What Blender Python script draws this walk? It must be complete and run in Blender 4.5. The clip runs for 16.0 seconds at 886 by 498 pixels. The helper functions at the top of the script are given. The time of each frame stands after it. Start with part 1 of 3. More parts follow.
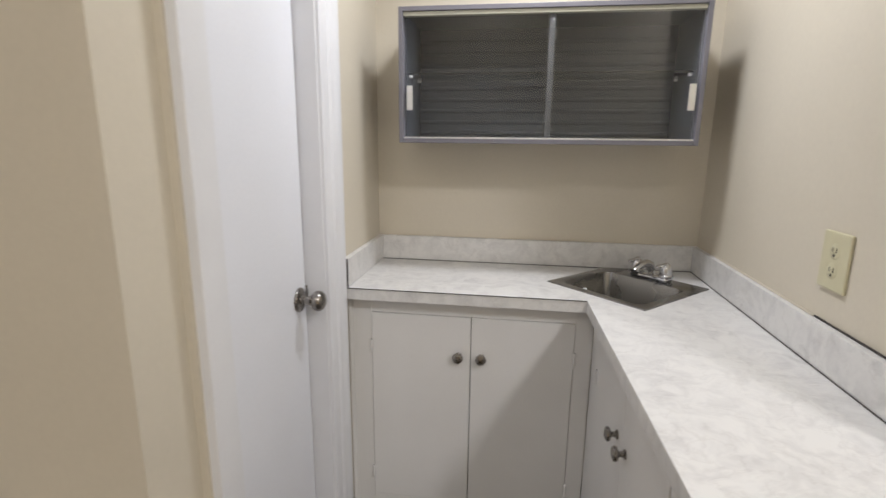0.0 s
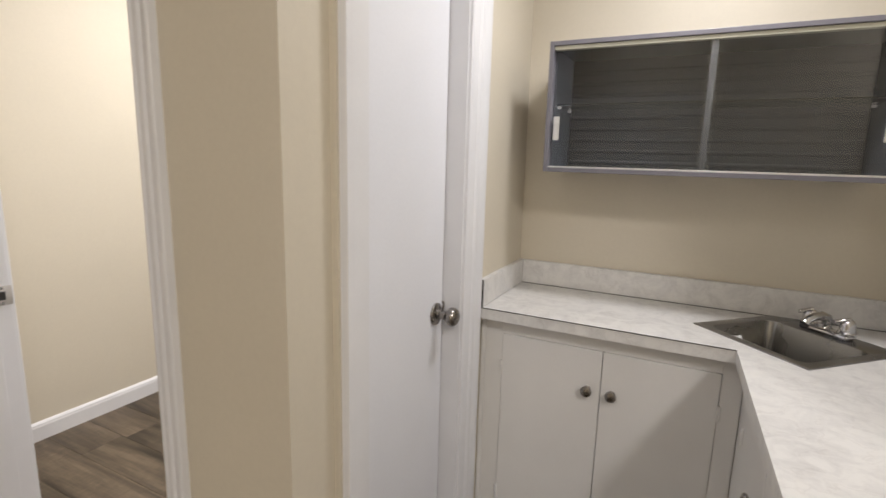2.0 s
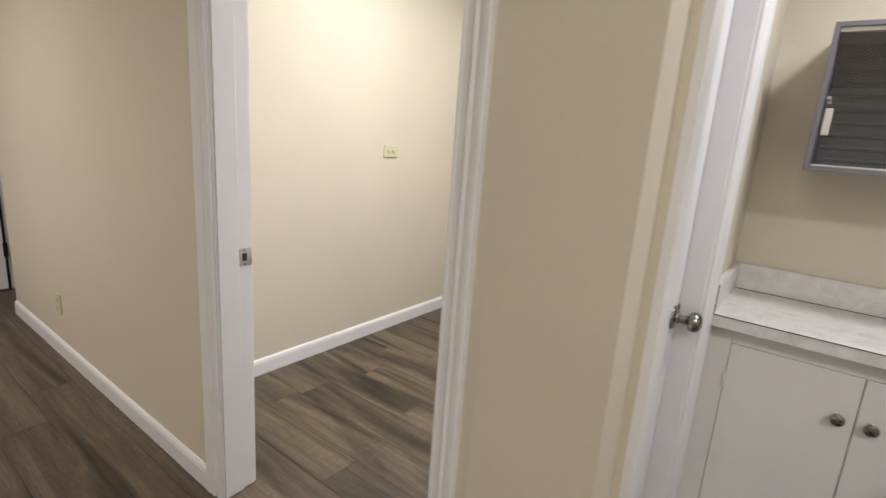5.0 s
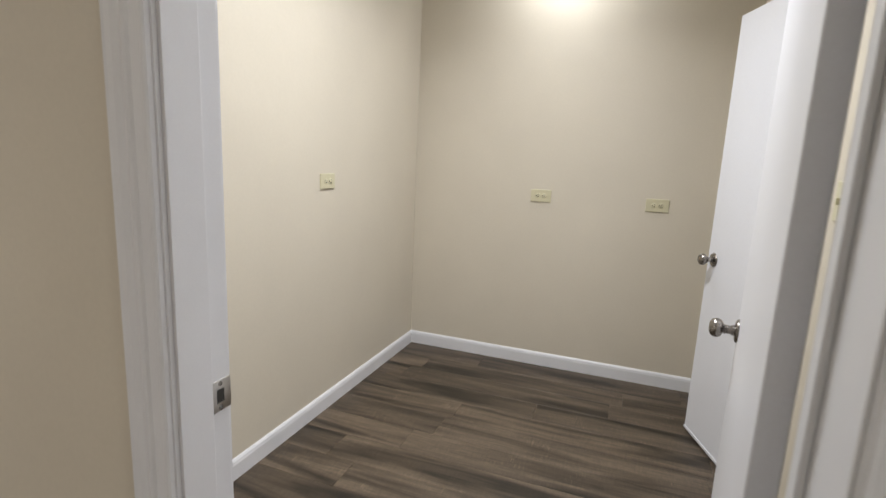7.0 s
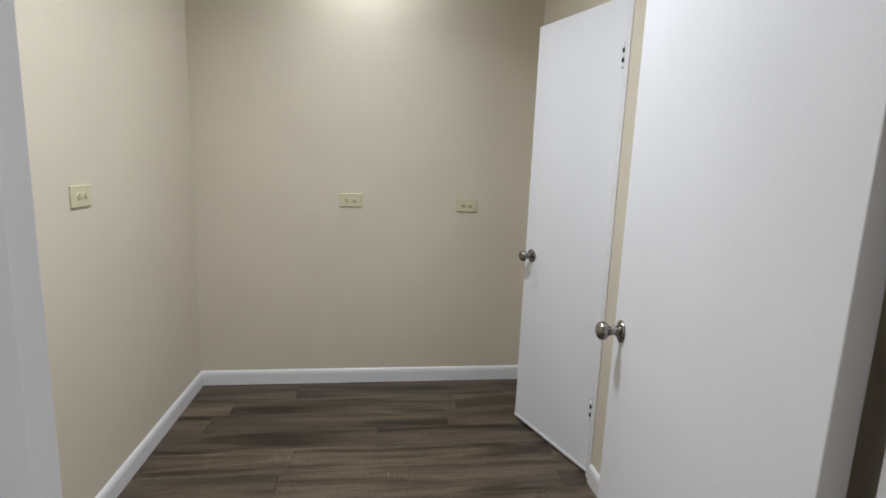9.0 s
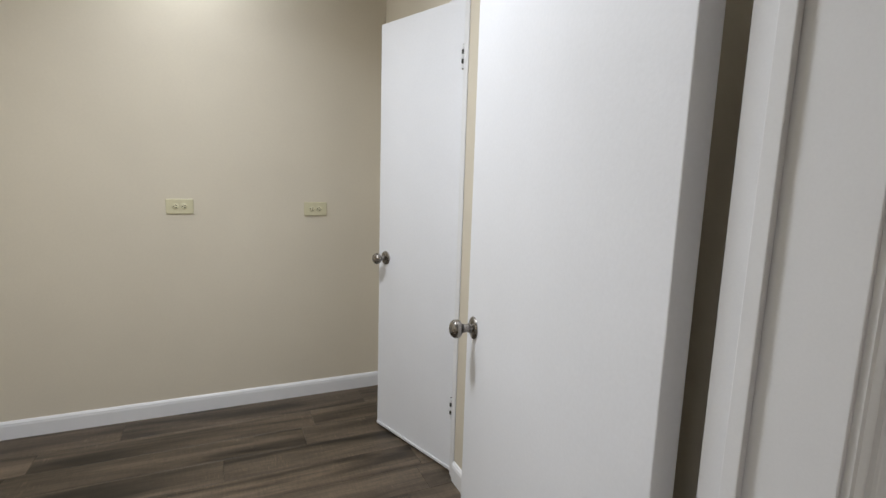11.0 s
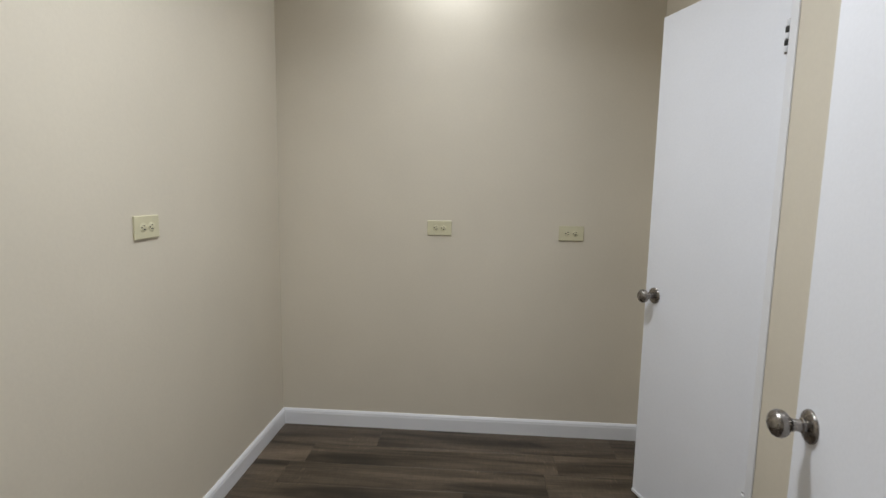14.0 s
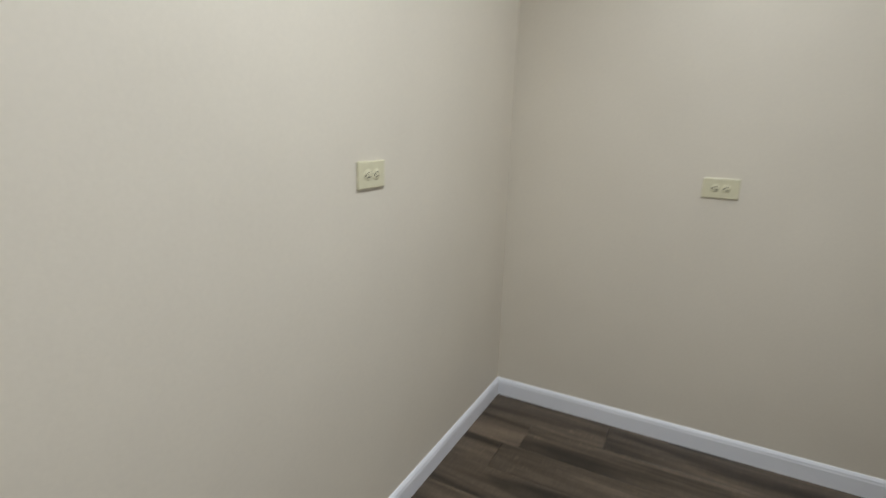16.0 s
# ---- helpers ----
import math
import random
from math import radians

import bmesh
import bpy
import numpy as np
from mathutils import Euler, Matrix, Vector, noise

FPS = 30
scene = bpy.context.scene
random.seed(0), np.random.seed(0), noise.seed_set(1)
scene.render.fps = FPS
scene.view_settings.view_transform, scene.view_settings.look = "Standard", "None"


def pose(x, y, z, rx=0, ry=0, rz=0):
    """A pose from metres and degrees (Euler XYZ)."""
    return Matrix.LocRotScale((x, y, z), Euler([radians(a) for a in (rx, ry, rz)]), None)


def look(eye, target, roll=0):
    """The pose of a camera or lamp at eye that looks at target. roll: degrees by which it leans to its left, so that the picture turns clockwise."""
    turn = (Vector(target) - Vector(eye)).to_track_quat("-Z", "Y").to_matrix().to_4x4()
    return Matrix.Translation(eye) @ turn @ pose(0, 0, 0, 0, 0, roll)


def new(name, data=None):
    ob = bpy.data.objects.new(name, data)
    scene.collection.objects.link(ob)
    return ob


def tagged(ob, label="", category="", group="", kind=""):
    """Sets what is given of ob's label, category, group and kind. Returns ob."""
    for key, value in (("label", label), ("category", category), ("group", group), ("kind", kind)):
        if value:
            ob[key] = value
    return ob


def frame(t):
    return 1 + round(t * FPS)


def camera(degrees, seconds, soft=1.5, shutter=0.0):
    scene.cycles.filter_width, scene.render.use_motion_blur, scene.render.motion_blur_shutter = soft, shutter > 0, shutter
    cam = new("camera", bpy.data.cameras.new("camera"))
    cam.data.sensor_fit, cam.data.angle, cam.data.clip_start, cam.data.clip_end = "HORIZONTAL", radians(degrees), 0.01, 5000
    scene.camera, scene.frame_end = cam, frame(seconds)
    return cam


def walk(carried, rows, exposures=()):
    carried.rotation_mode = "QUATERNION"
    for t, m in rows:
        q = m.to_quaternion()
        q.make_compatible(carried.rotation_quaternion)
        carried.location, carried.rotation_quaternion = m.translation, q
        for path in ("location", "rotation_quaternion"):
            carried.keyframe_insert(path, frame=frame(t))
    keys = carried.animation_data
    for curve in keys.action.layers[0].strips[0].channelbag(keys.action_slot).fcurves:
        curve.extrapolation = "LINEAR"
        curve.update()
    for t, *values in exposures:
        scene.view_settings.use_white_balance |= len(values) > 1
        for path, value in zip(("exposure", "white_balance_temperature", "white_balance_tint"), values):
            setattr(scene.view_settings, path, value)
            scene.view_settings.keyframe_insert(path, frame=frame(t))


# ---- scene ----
cam = camera(83.2, 16.0, shutter=0.4)
PATH = [
    (0, (0.821, 0.644, 1.302), (0.531, 2.576, 0.874), 0.6),
    (0.5, (0.965, 0.7, 1.3), (0.664, 2.631, 0.874), -0.9),
    (1, (1.007, 0.707, 1.302), (0.605, 2.618, 0.87), -0.4),
    (1.5, (0.956, 0.67, 1.31), (0.262, 2.509, 0.941), 0.4),
    (2, (0.894, 0.612, 1.325), (0.009, 2.369, 0.967), 1.5),
    (2.5, (0.87, 0.578, 1.315), (-0.079, 2.297, 0.936), 2.0),
    (3, (0.866, 0.558, 1.31), (-0.149, 2.239, 0.928), 2.0),
    (3.5, (0.846, 0.541, 1.317), (-0.214, 2.192, 0.927), 2.2),
    (4, (0.805, 0.515, 1.322), (-0.295, 2.133, 0.911), 4.1),
    (4.5, (0.718, 0.467, 1.302), (-0.457, 2.029, 0.878), 4.8),
    (4.7, (0.641, 0.428, 1.316), (-0.538, 1.982, 0.874), 4.4),
    (6.8, (-0.222, 0.621, 1.328), (-0.983, 2.434, 0.963), 2.5),
    (7, (-0.296, 0.656, 1.322), (-0.976, 2.503, 0.967), 2.6),
    (7.5, (-0.443, 0.815, 1.319), (-1.028, 2.7, 0.996), 0.9),
    (8, (-0.524, 0.931, 1.312), (-0.813, 2.89, 1.033), 1.3),
    (8.5, (-0.639, 0.924, 1.324), (-0.546, 2.901, 1.042), 1.6),
    (9, (-0.688, 0.892, 1.342), (-0.414, 2.846, 1.01), 2.2),
    (9.5, (-0.7, 0.872, 1.354), (-0.31, 2.806, 1.023), 2.7),
    (10, (-0.612, 0.932, 1.315), (0.019, 2.806, 1.011), 1.5),
    (10.2, (-0.605, 0.951, 1.318), (0.142, 2.784, 1.03), 1.3),
    (12.3, (-0.707, 0.962, 1.328), (0.125, 2.754, 1.018), 2.0),
    (12.5, (-0.654, 0.982, 1.306), (0.03, 2.839, 1.014), 2.7),
    (13, (-0.662, 1.019, 1.349), (-0.515, 2.991, 1.048), 0.6),
    (13.5, (-0.619, 1.127, 1.347), (-0.695, 3.114, 1.13), 0.7),
    (14, (-0.626, 1.231, 1.333), (-0.762, 3.211, 1.088), 1.0),
    (14.5, (-0.727, 1.331, 1.337), (-0.809, 3.313, 1.084), 2.2),
    (15, (-0.815, 1.513, 1.318), (-1.021, 3.482, 1.033), 2.7),
    (15.5, (-0.851, 1.656, 1.327), (-1.453, 3.539, 1.018), 1.3),
    (16, (-0.873, 1.639, 1.32), (-1.774, 3.361, 0.847), 1.6),
]
walk(cam, [(t, look(eye, target, roll)) for t, eye, target, roll in PATH],
     exposures=[(0, 0.30, 6250, 11), (1.0, 0.24, 6300, 11), (2.0, 0.22, 6550, 12), (3.5, 0.27, 6450, 12), (4.7, 0.24, 6450, 12), (6.8, 0.02, 6150, 10),
                (7.5, -0.20, 6050, 10), (8.5, -0.38, 5950, 8), (10.0, -0.24, 5980, 8), (12.5, -0.20, 6000, 8), (13.0, -0.44, 5990, 8), (13.5, -0.52, 5970, 8), (14.5, -0.46, 6000, 8), (15.2, -0.42, 6000, 8), (16.0, -0.36, 5800, 7)])

# ---- world and lamps ----
world = bpy.data.worlds.new("world")
scene.world = world
world.use_nodes = True
world.node_tree.nodes["Background"].inputs[0].default_value = (0.5, 0.45, 0.38, 1)
world.node_tree.nodes["Background"].inputs[1].default_value = 0.02


def ceiling_lamp(name, x, y, z, radius, watts, color, spread=180):
    data = bpy.data.lights.new(name, "AREA")
    data.shape, data.size, data.energy, data.color, data.spread = "DISK", 2 * radius, watts, color, radians(spread)
    ob = new(name, data)
    ob.matrix_basis = pose(x, y, z)
    return tagged(ob, "unseen round ceiling lamp giving white light", "ceiling lamp")


ceiling_lamp("room_lamp", -0.78, 3.50, 2.58, 0.09, 7.2, (1.0, 0.985, 0.97))
ceiling_lamp("room_lamp", -0.78, 2.35, 2.69, 0.16, 28.0, (1.0, 0.985, 0.97), 140)
ceiling_lamp("kitchenette_lamp", 0.89, 1.91, 2.13, 0.10, 7.0, (0.99, 0.99, 1.0))
ceiling_lamp("unseen_hall_lamp", -2.60, -0.30, 2.69, 0.14, 26.0, (1.0, 0.94, 0.89), 140)
# added fill behind the camera to brighten the cabinet fronts, no known fixture
ceiling_lamp("unseen_hall_lamp", 0.50, -0.40, 2.69, 0.22, 7.6, (1.0, 0.96, 0.91))
ceiling_lamp("unseen_hall_lamp", 2.20, -0.10, 2.69, 0.16, 29.0, (1.0, 0.97, 0.94))


# ---- materials ----
def material(name, color, rough=0.5, metal=0.0, vary=0.05, scale=6.0, fine=0.0, fine_scale=250.0, bump=0.0, bump_scale=300.0, coat=0.0):
    """A painted or plain surface with slow blotches, fine grain and a slight relief."""
    m = bpy.data.materials.new(name)
    m.use_nodes = True
    nt = m.node_tree
    b = nt.nodes["Principled BSDF"]
    b.inputs["Roughness"].default_value, b.inputs["Metallic"].default_value = rough, metal
    b.inputs["Coat Weight"].default_value = coat
    tc = nt.nodes.new("ShaderNodeTexCoord")
    n1 = nt.nodes.new("ShaderNodeTexNoise")
    n1.inputs["Scale"].default_value, n1.inputs["Detail"].default_value = scale, 5
    nt.links.new(tc.outputs["Object"], n1.inputs["Vector"])
    n2 = nt.nodes.new("ShaderNodeTexNoise")
    n2.inputs["Scale"].default_value, n2.inputs["Detail"].default_value = fine_scale, 2
    nt.links.new(tc.outputs["Object"], n2.inputs["Vector"])
    r1 = nt.nodes.new("ShaderNodeMapRange")
    r1.inputs[1].default_value, r1.inputs[2].default_value = 0.3, 0.7
    r1.inputs[3].default_value, r1.inputs[4].default_value = 1 - vary, 1 + vary
    nt.links.new(n1.outputs["Fac"], r1.inputs[0])
    r2 = nt.nodes.new("ShaderNodeMapRange")
    r2.inputs[1].default_value, r2.inputs[2].default_value = 0.3, 0.7
    r2.inputs[3].default_value, r2.inputs[4].default_value = 1 - fine, 1 + fine
    nt.links.new(n2.outputs["Fac"], r2.inputs[0])
    mul = nt.nodes.new("ShaderNodeMath")
    mul.operation = "MULTIPLY"
    nt.links.new(r1.outputs[0], mul.inputs[0])
    nt.links.new(r2.outputs[0], mul.inputs[1])
    sc = nt.nodes.new("ShaderNodeVectorMath")
    sc.operation = "SCALE"
    sc.inputs[0].default_value = color
    nt.links.new(mul.outputs[0], sc.inputs["Scale"])
    nt.links.new(sc.outputs[0], b.inputs["Base Color"])
    rr = nt.nodes.new("ShaderNodeMapRange")
    rr.inputs[3].default_value, rr.inputs[4].default_value = max(0.02, rough - 0.08), min(1.0, rough + 0.08)
    nt.links.new(n1.outputs["Fac"], rr.inputs[0])
    nt.links.new(rr.outputs[0], b.inputs["Roughness"])
    if bump:
        n3 = nt.nodes.new("ShaderNodeTexNoise")
        n3.inputs["Scale"].default_value, n3.inputs["Detail"].default_value = bump_scale, 3
        nt.links.new(tc.outputs["Object"], n3.inputs["Vector"])
        bp = nt.nodes.new("ShaderNodeBump")
        bp.inputs["Strength"].default_value, bp.inputs["Distance"].default_value = bump, 0.001
        nt.links.new(n3.outputs["Fac"], bp.inputs["Height"])
        nt.links.new(bp.outputs[0], b.inputs["Normal"])
    return m


def add_waves(m, scale, strength, distance):
    """Slow unevenness of the plaster, under the fine relief."""
    nt = m.node_tree
    b = nt.nodes["Principled BSDF"]
    old = b.inputs["Normal"].links[0].from_node
    tc = nt.nodes.new("ShaderNodeTexCoord")
    n = nt.nodes.new("ShaderNodeTexNoise")
    n.inputs["Scale"].default_value, n.inputs["Detail"].default_value = scale, 3
    nt.links.new(tc.outputs["Object"], n.inputs["Vector"])
    bp = nt.nodes.new("ShaderNodeBump")
    bp.inputs["Strength"].default_value, bp.inputs["Distance"].default_value = strength, distance
    nt.links.new(n.outputs["Fac"], bp.inputs["Height"])
    nt.links.new(bp.outputs[0], old.inputs["Normal"])


WALL = material("beige_wall_paint", (0.660, 0.604, 0.498), 0.55, vary=0.025, scale=2.2, fine=0.012, fine_scale=90, bump=0.25, bump_scale=160)
add_waves(WALL, 3.5, 0.35, 0.012)
CEIL = material("ceiling_paint", (0.78, 0.76, 0.71), 0.8, vary=0.02, bump=0.3, bump_scale=120)
WHITE = material("white_trim_paint", (0.78, 0.783, 0.808), 0.32, vary=0.02, scale=9, fine=0.01, bump=0.12, bump_scale=90)
DOORW = material("white_door_paint", (0.80, 0.81, 0.855), 0.38, vary=0.02, scale=3.0, fine=0.012, fine_scale=120, bump=0.2, bump_scale=140)
add_waves(DOORW, 2.5, 0.25, 0.006)
CABW = material("cabinet_paint", (0.81, 0.80, 0.79), 0.36, vary=0.03, scale=4.0, fine=0.01, bump=0.18, bump_scale=110)
NICKEL = material("brushed_nickel", (0.29, 0.27, 0.25), 0.27, metal=1.0, vary=0.12, scale=60, fine=0.08)
CHROME = material("chrome", (0.62, 0.62, 0.63), 0.12, metal=1.0, vary=0.04, scale=50)
SATIN = material("satin_nickel", (0.56, 0.54, 0.51), 0.33, metal=1.0, vary=0.08, scale=70, fine=0.04)
STEEL = material("stainless_steel", (0.31, 0.305, 0.295), 0.27, metal=1.0, vary=0.04, scale=3, fine=0.02)
IVORY = material("ivory_plastic", (0.62, 0.58, 0.40), 0.35, vary=0.03, scale=40)
DARK = material("dark_slot", (0.03, 0.028, 0.025), 0.6, vary=0.1)
GREYM = material("grey_enamelled_metal", (0.165, 0.158, 0.180), 0.38, vary=0.06, scale=20, fine=0.03)
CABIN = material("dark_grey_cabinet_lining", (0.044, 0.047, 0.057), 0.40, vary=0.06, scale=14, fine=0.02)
TRACK = material("cream_plastic_track", (0.50, 0.49, 0.40), 0.5, vary=0.04, scale=30)
SEAL = material("grey_plastic_seal", (0.060, 0.060, 0.064), 0.4, vary=0.12, scale=40, fine=0.1)
ALU = material("aluminium", (0.80, 0.79, 0.77), 0.35, metal=0.9, vary=0.05, scale=60)
RUBBER = material("dark_gap", (0.05, 0.045, 0.04), 0.8, vary=0.1)
BRONZE = material("dark_bronze", (0.05, 0.04, 0.035), 0.4, metal=0.8, vary=0.1, scale=60)


def glass_material():
    m = bpy.data.materials.new("smoked_glass")
    m.use_nodes = True
    b = m.node_tree.nodes["Principled BSDF"]
    b.inputs["Base Color"].default_value = (0.86, 0.88, 0.88, 1)
    b.inputs["Roughness"].default_value = 0.0
    b.inputs["Transmission Weight"].default_value = 1.0
    b.inputs["IOR"].default_value = 1.45
    return m


GLASS = glass_material()


def laminate_material():
    """White laminate with grey marble clouds and short veins."""
    m = bpy.data.materials.new("marbled_laminate")
    m.use_nodes = True
    nt = m.node_tree
    b = nt.nodes["Principled BSDF"]
    b.inputs["Roughness"].default_value = 0.33
    tc = nt.nodes.new("ShaderNodeTexCoord")
    warp = nt.nodes.new("ShaderNodeTexNoise")
    warp.inputs["Scale"].default_value, warp.inputs["Detail"].default_value = 7, 4
    nt.links.new(tc.outputs["Object"], warp.inputs["Vector"])
    add = nt.nodes.new("ShaderNodeVectorMath")
    add.operation = "MULTIPLY_ADD"
    add.inputs[1].default_value = (0.22, 0.22, 0.22)
    nt.links.new(warp.outputs["Color"], add.inputs[0])
    nt.links.new(tc.outputs["Object"], add.inputs[2])
    clouds = nt.nodes.new("ShaderNodeTexNoise")
    clouds.inputs["Scale"].default_value, clouds.inputs["Detail"].default_value, clouds.inputs["Roughness"].default_value = 20, 7, 0.66
    nt.links.new(add.outputs[0], clouds.inputs["Vector"])
    ramp = nt.nodes.new("ShaderNodeValToRGB")
    e = ramp.color_ramp.elements
    e[0].position, e[0].color = 0.28, (0.60, 0.59, 0.58, 1)
    e[1].position, e[1].color = 0.58, (0.76, 0.75, 0.735, 1)
    mid = e.new(0.46)
    mid.color = (0.70, 0.69, 0.68, 1)
    nt.links.new(clouds.outputs["Fac"], ramp.inputs[0])
    vein = nt.nodes.new("ShaderNodeTexNoise")
    vein.inputs["Scale"].default_value, vein.inputs["Detail"].default_value = 9, 6
    nt.links.new(add.outputs[0], vein.inputs["Vector"])
    vr = nt.nodes.new("ShaderNodeValToRGB")
    v = vr.color_ramp.elements
    v[0].position, v[0].color = 0.485, (1, 1, 1, 1)
    v[1].position, v[1].color = 0.515, (1, 1, 1, 1)
    c = v.new(0.50)
    c.color = (0.92, 0.915, 0.91, 1)
    nt.links.new(vein.outputs["Fac"], vr.inputs[0])
    mix = nt.nodes.new("ShaderNodeMixRGB")
    mix.blend_type = "MULTIPLY"
    mix.inputs[0].default_value = 1.0
    nt.links.new(ramp.outputs[0], mix.inputs[1])
    nt.links.new(vr.outputs[0], mix.inputs[2])
    nt.links.new(mix.outputs[0], b.inputs["Base Color"])
    return m


LAM = laminate_material()


def plank_material():
    """Grey-brown wood-look planks: long grain, dark streaks, rough-sawn marks, a tone of its own for each plank."""
    m = bpy.data.materials.new("grey_brown_wood_planks")
    m.use_nodes = True
    nt = m.node_tree
    b = nt.nodes["Principled BSDF"]
    tc = nt.nodes.new("ShaderNodeTexCoord")
    info = nt.nodes.new("ShaderNodeObjectInfo")
    off = nt.nodes.new("ShaderNodeVectorMath")
    off.operation = "SCALE"
    off.inputs[0].default_value = (37.0, 11.0, 5.0)
    nt.links.new(info.outputs["Random"], off.inputs["Scale"])
    add = nt.nodes.new("ShaderNodeVectorMath")
    nt.links.new(tc.outputs["Object"], add.inputs[0])
    nt.links.new(off.outputs[0], add.inputs[1])

    def grain(sx, sy, detail, distort):
        mp = nt.nodes.new("ShaderNodeMapping")
        mp.inputs["Scale"].default_value = (sx, sy, 1)
        nt.links.new(add.outputs[0], mp.inputs[0])
        n = nt.nodes.new("ShaderNodeTexNoise")
        n.inputs["Scale"].default_value, n.inputs["Detail"].default_value, n.inputs["Distortion"].default_value = 1.0, detail, distort
        nt.links.new(mp.outputs[0], n.inputs["Vector"])
        return n

    broad, fine, saw, marks, patch = grain(1.2, 11, 5, 0.9), grain(9, 150, 5, 0.4), grain(150, 22, 3, 0.3), grain(210, 16, 2, 0.2), grain(5, 9, 3, 0.5)
    ramp = nt.nodes.new("ShaderNodeValToRGB")
    e = ramp.color_ramp.elements
    e[0].position, e[0].color = 0.33, (0.019, 0.0132, 0.0076, 1)
    e[1].position, e[1].color = 0.67, (0.136, 0.102, 0.070, 1)
    mid = e.new(0.47)
    mid.color = (0.071, 0.052, 0.0345, 1)
    nt.links.new(broad.outputs["Fac"], ramp.inputs[0])

    def scaled(n, lo, hi, a=0.3, z=0.7):
        r = nt.nodes.new("ShaderNodeMapRange")
        r.inputs[1].default_value, r.inputs[2].default_value, r.inputs[3].default_value, r.inputs[4].default_value = a, z, lo, hi
        nt.links.new(n, r.inputs[0])
        return r.outputs[0]

    # pale saw marks across the grain, in patches
    strokes = scaled(marks.outputs["Fac"], 0.0, 1.0, 0.56, 0.66)
    where = scaled(patch.outputs["Fac"], 0.0, 0.75, 0.54, 0.66)
    both = nt.nodes.new("ShaderNodeMath")
    both.operation, both.inputs[2].default_value = "MULTIPLY_ADD", 1.0
    nt.links.new(strokes, both.inputs[0])
    nt.links.new(where, both.inputs[1])
    value = None
    for n in (scaled(fine.outputs["Fac"], 0.74, 1.26), scaled(saw.outputs["Fac"], 0.86, 1.14), both.outputs[0]):
        if value is None:
            value = n
        else:
            k = nt.nodes.new("ShaderNodeMath")
            k.operation = "MULTIPLY"
            nt.links.new(value, k.inputs[0])
            nt.links.new(n, k.inputs[1])
            value = k.outputs[0]
    tone = nt.nodes.new("ShaderNodeMapRange")
    tone.inputs[3].default_value, tone.inputs[4].default_value = 0.80, 1.18
    nt.links.new(info.outputs["Random"], tone.inputs[0])
    k = nt.nodes.new("ShaderNodeMath")
    k.operation = "MULTIPLY"
    nt.links.new(value, k.inputs[0])
    nt.links.new(tone.outputs[0], k.inputs[1])
    sc = nt.nodes.new("ShaderNodeVectorMath")
    sc.operation = "SCALE"
    nt.links.new(ramp.outputs[0], sc.inputs[0])
    nt.links.new(k.outputs[0], sc.inputs["Scale"])
    nt.links.new(sc.outputs[0], b.inputs["Base Color"])
    b.inputs["Roughness"].default_value = 0.45
    bp = nt.nodes.new("ShaderNodeBump")
    bp.inputs["Strength"].default_value, bp.inputs["Distance"].default_value = 0.25, 0.001
    nt.links.new(fine.outputs["Fac"], bp.inputs["Height"])
    nt.links.new(bp.outputs[0], b.inputs["Normal"])
    return m


PLANK = plank_material()


# ---- building helpers ----
def box(bm, x0, x1, y0, y1, z0, z1, bevel=0.0, segments=2, m=None):
    r = bmesh.ops.create_cube(bm, size=1.0)
    t = Matrix.Translation(((x0 + x1) / 2, (y0 + y1) / 2, (z0 + z1) / 2)) @ Matrix.Diagonal((abs(x1 - x0), abs(y1 - y0), abs(z1 - z0), 1))
    bmesh.ops.transform(bm, matrix=t, verts=r["verts"])
    verts = r["verts"]
    if bevel:
        edges = list({e for v in verts for e in v.link_edges})
        out = bmesh.ops.bevel(bm, geom=edges, offset=bevel, segments=segments, profile=0.5, affect="EDGES")
        verts = list({v for f in out["faces"] for v in f.verts} | {v for v in verts if v.is_valid})
    if m is not None:
        bmesh.ops.transform(bm, matrix=m, verts=verts)
    return verts


def lathe(bm, profile, m=None, steps=28):
    """Turns a profile of (radius, height) round the z axis."""
    rings = []
    for r, h in profile:
        if r < 1e-5:
            rings.append([bm.verts.new((0, 0, h))])
        else:
            rings.append([bm.verts.new((r * math.cos(2 * math.pi * i / steps), r * math.sin(2 * math.pi * i / steps), h)) for i in range(steps)])
    for a, b in zip(rings, rings[1:]):
        for i in range(steps):
            j = (i + 1) % steps
            if len(a) == 1 and len(b) > 1:
                bm.faces.new((a[0], b[i], b[j]))
            elif len(b) == 1 and len(a) > 1:
                bm.faces.new((a[i], a[j], b[0]))
            elif len(a) > 1:
                bm.faces.new((a[i], a[j], b[j], b[i]))
    verts = [v for ring in rings for v in ring]
    if m is not None:
        bmesh.ops.transform(bm, matrix=m, verts=verts)
    return verts


def extrude_profile(bm, profile, length, m):
    """A closed profile in x, y drawn out along z, then placed by m."""
    low = [bm.verts.new((x, y, 0)) for x, y in profile]
    high = [bm.verts.new((x, y, length)) for x, y in profile]
    n = len(profile)
    for i in range(n):
        j = (i + 1) % n
        bm.faces.new((low[i], low[j], high[j], high[i]))
    bm.faces.new(low[::-1])
    bm.faces.new(high)
    bmesh.ops.transform(bm, matrix=m, verts=low + high)


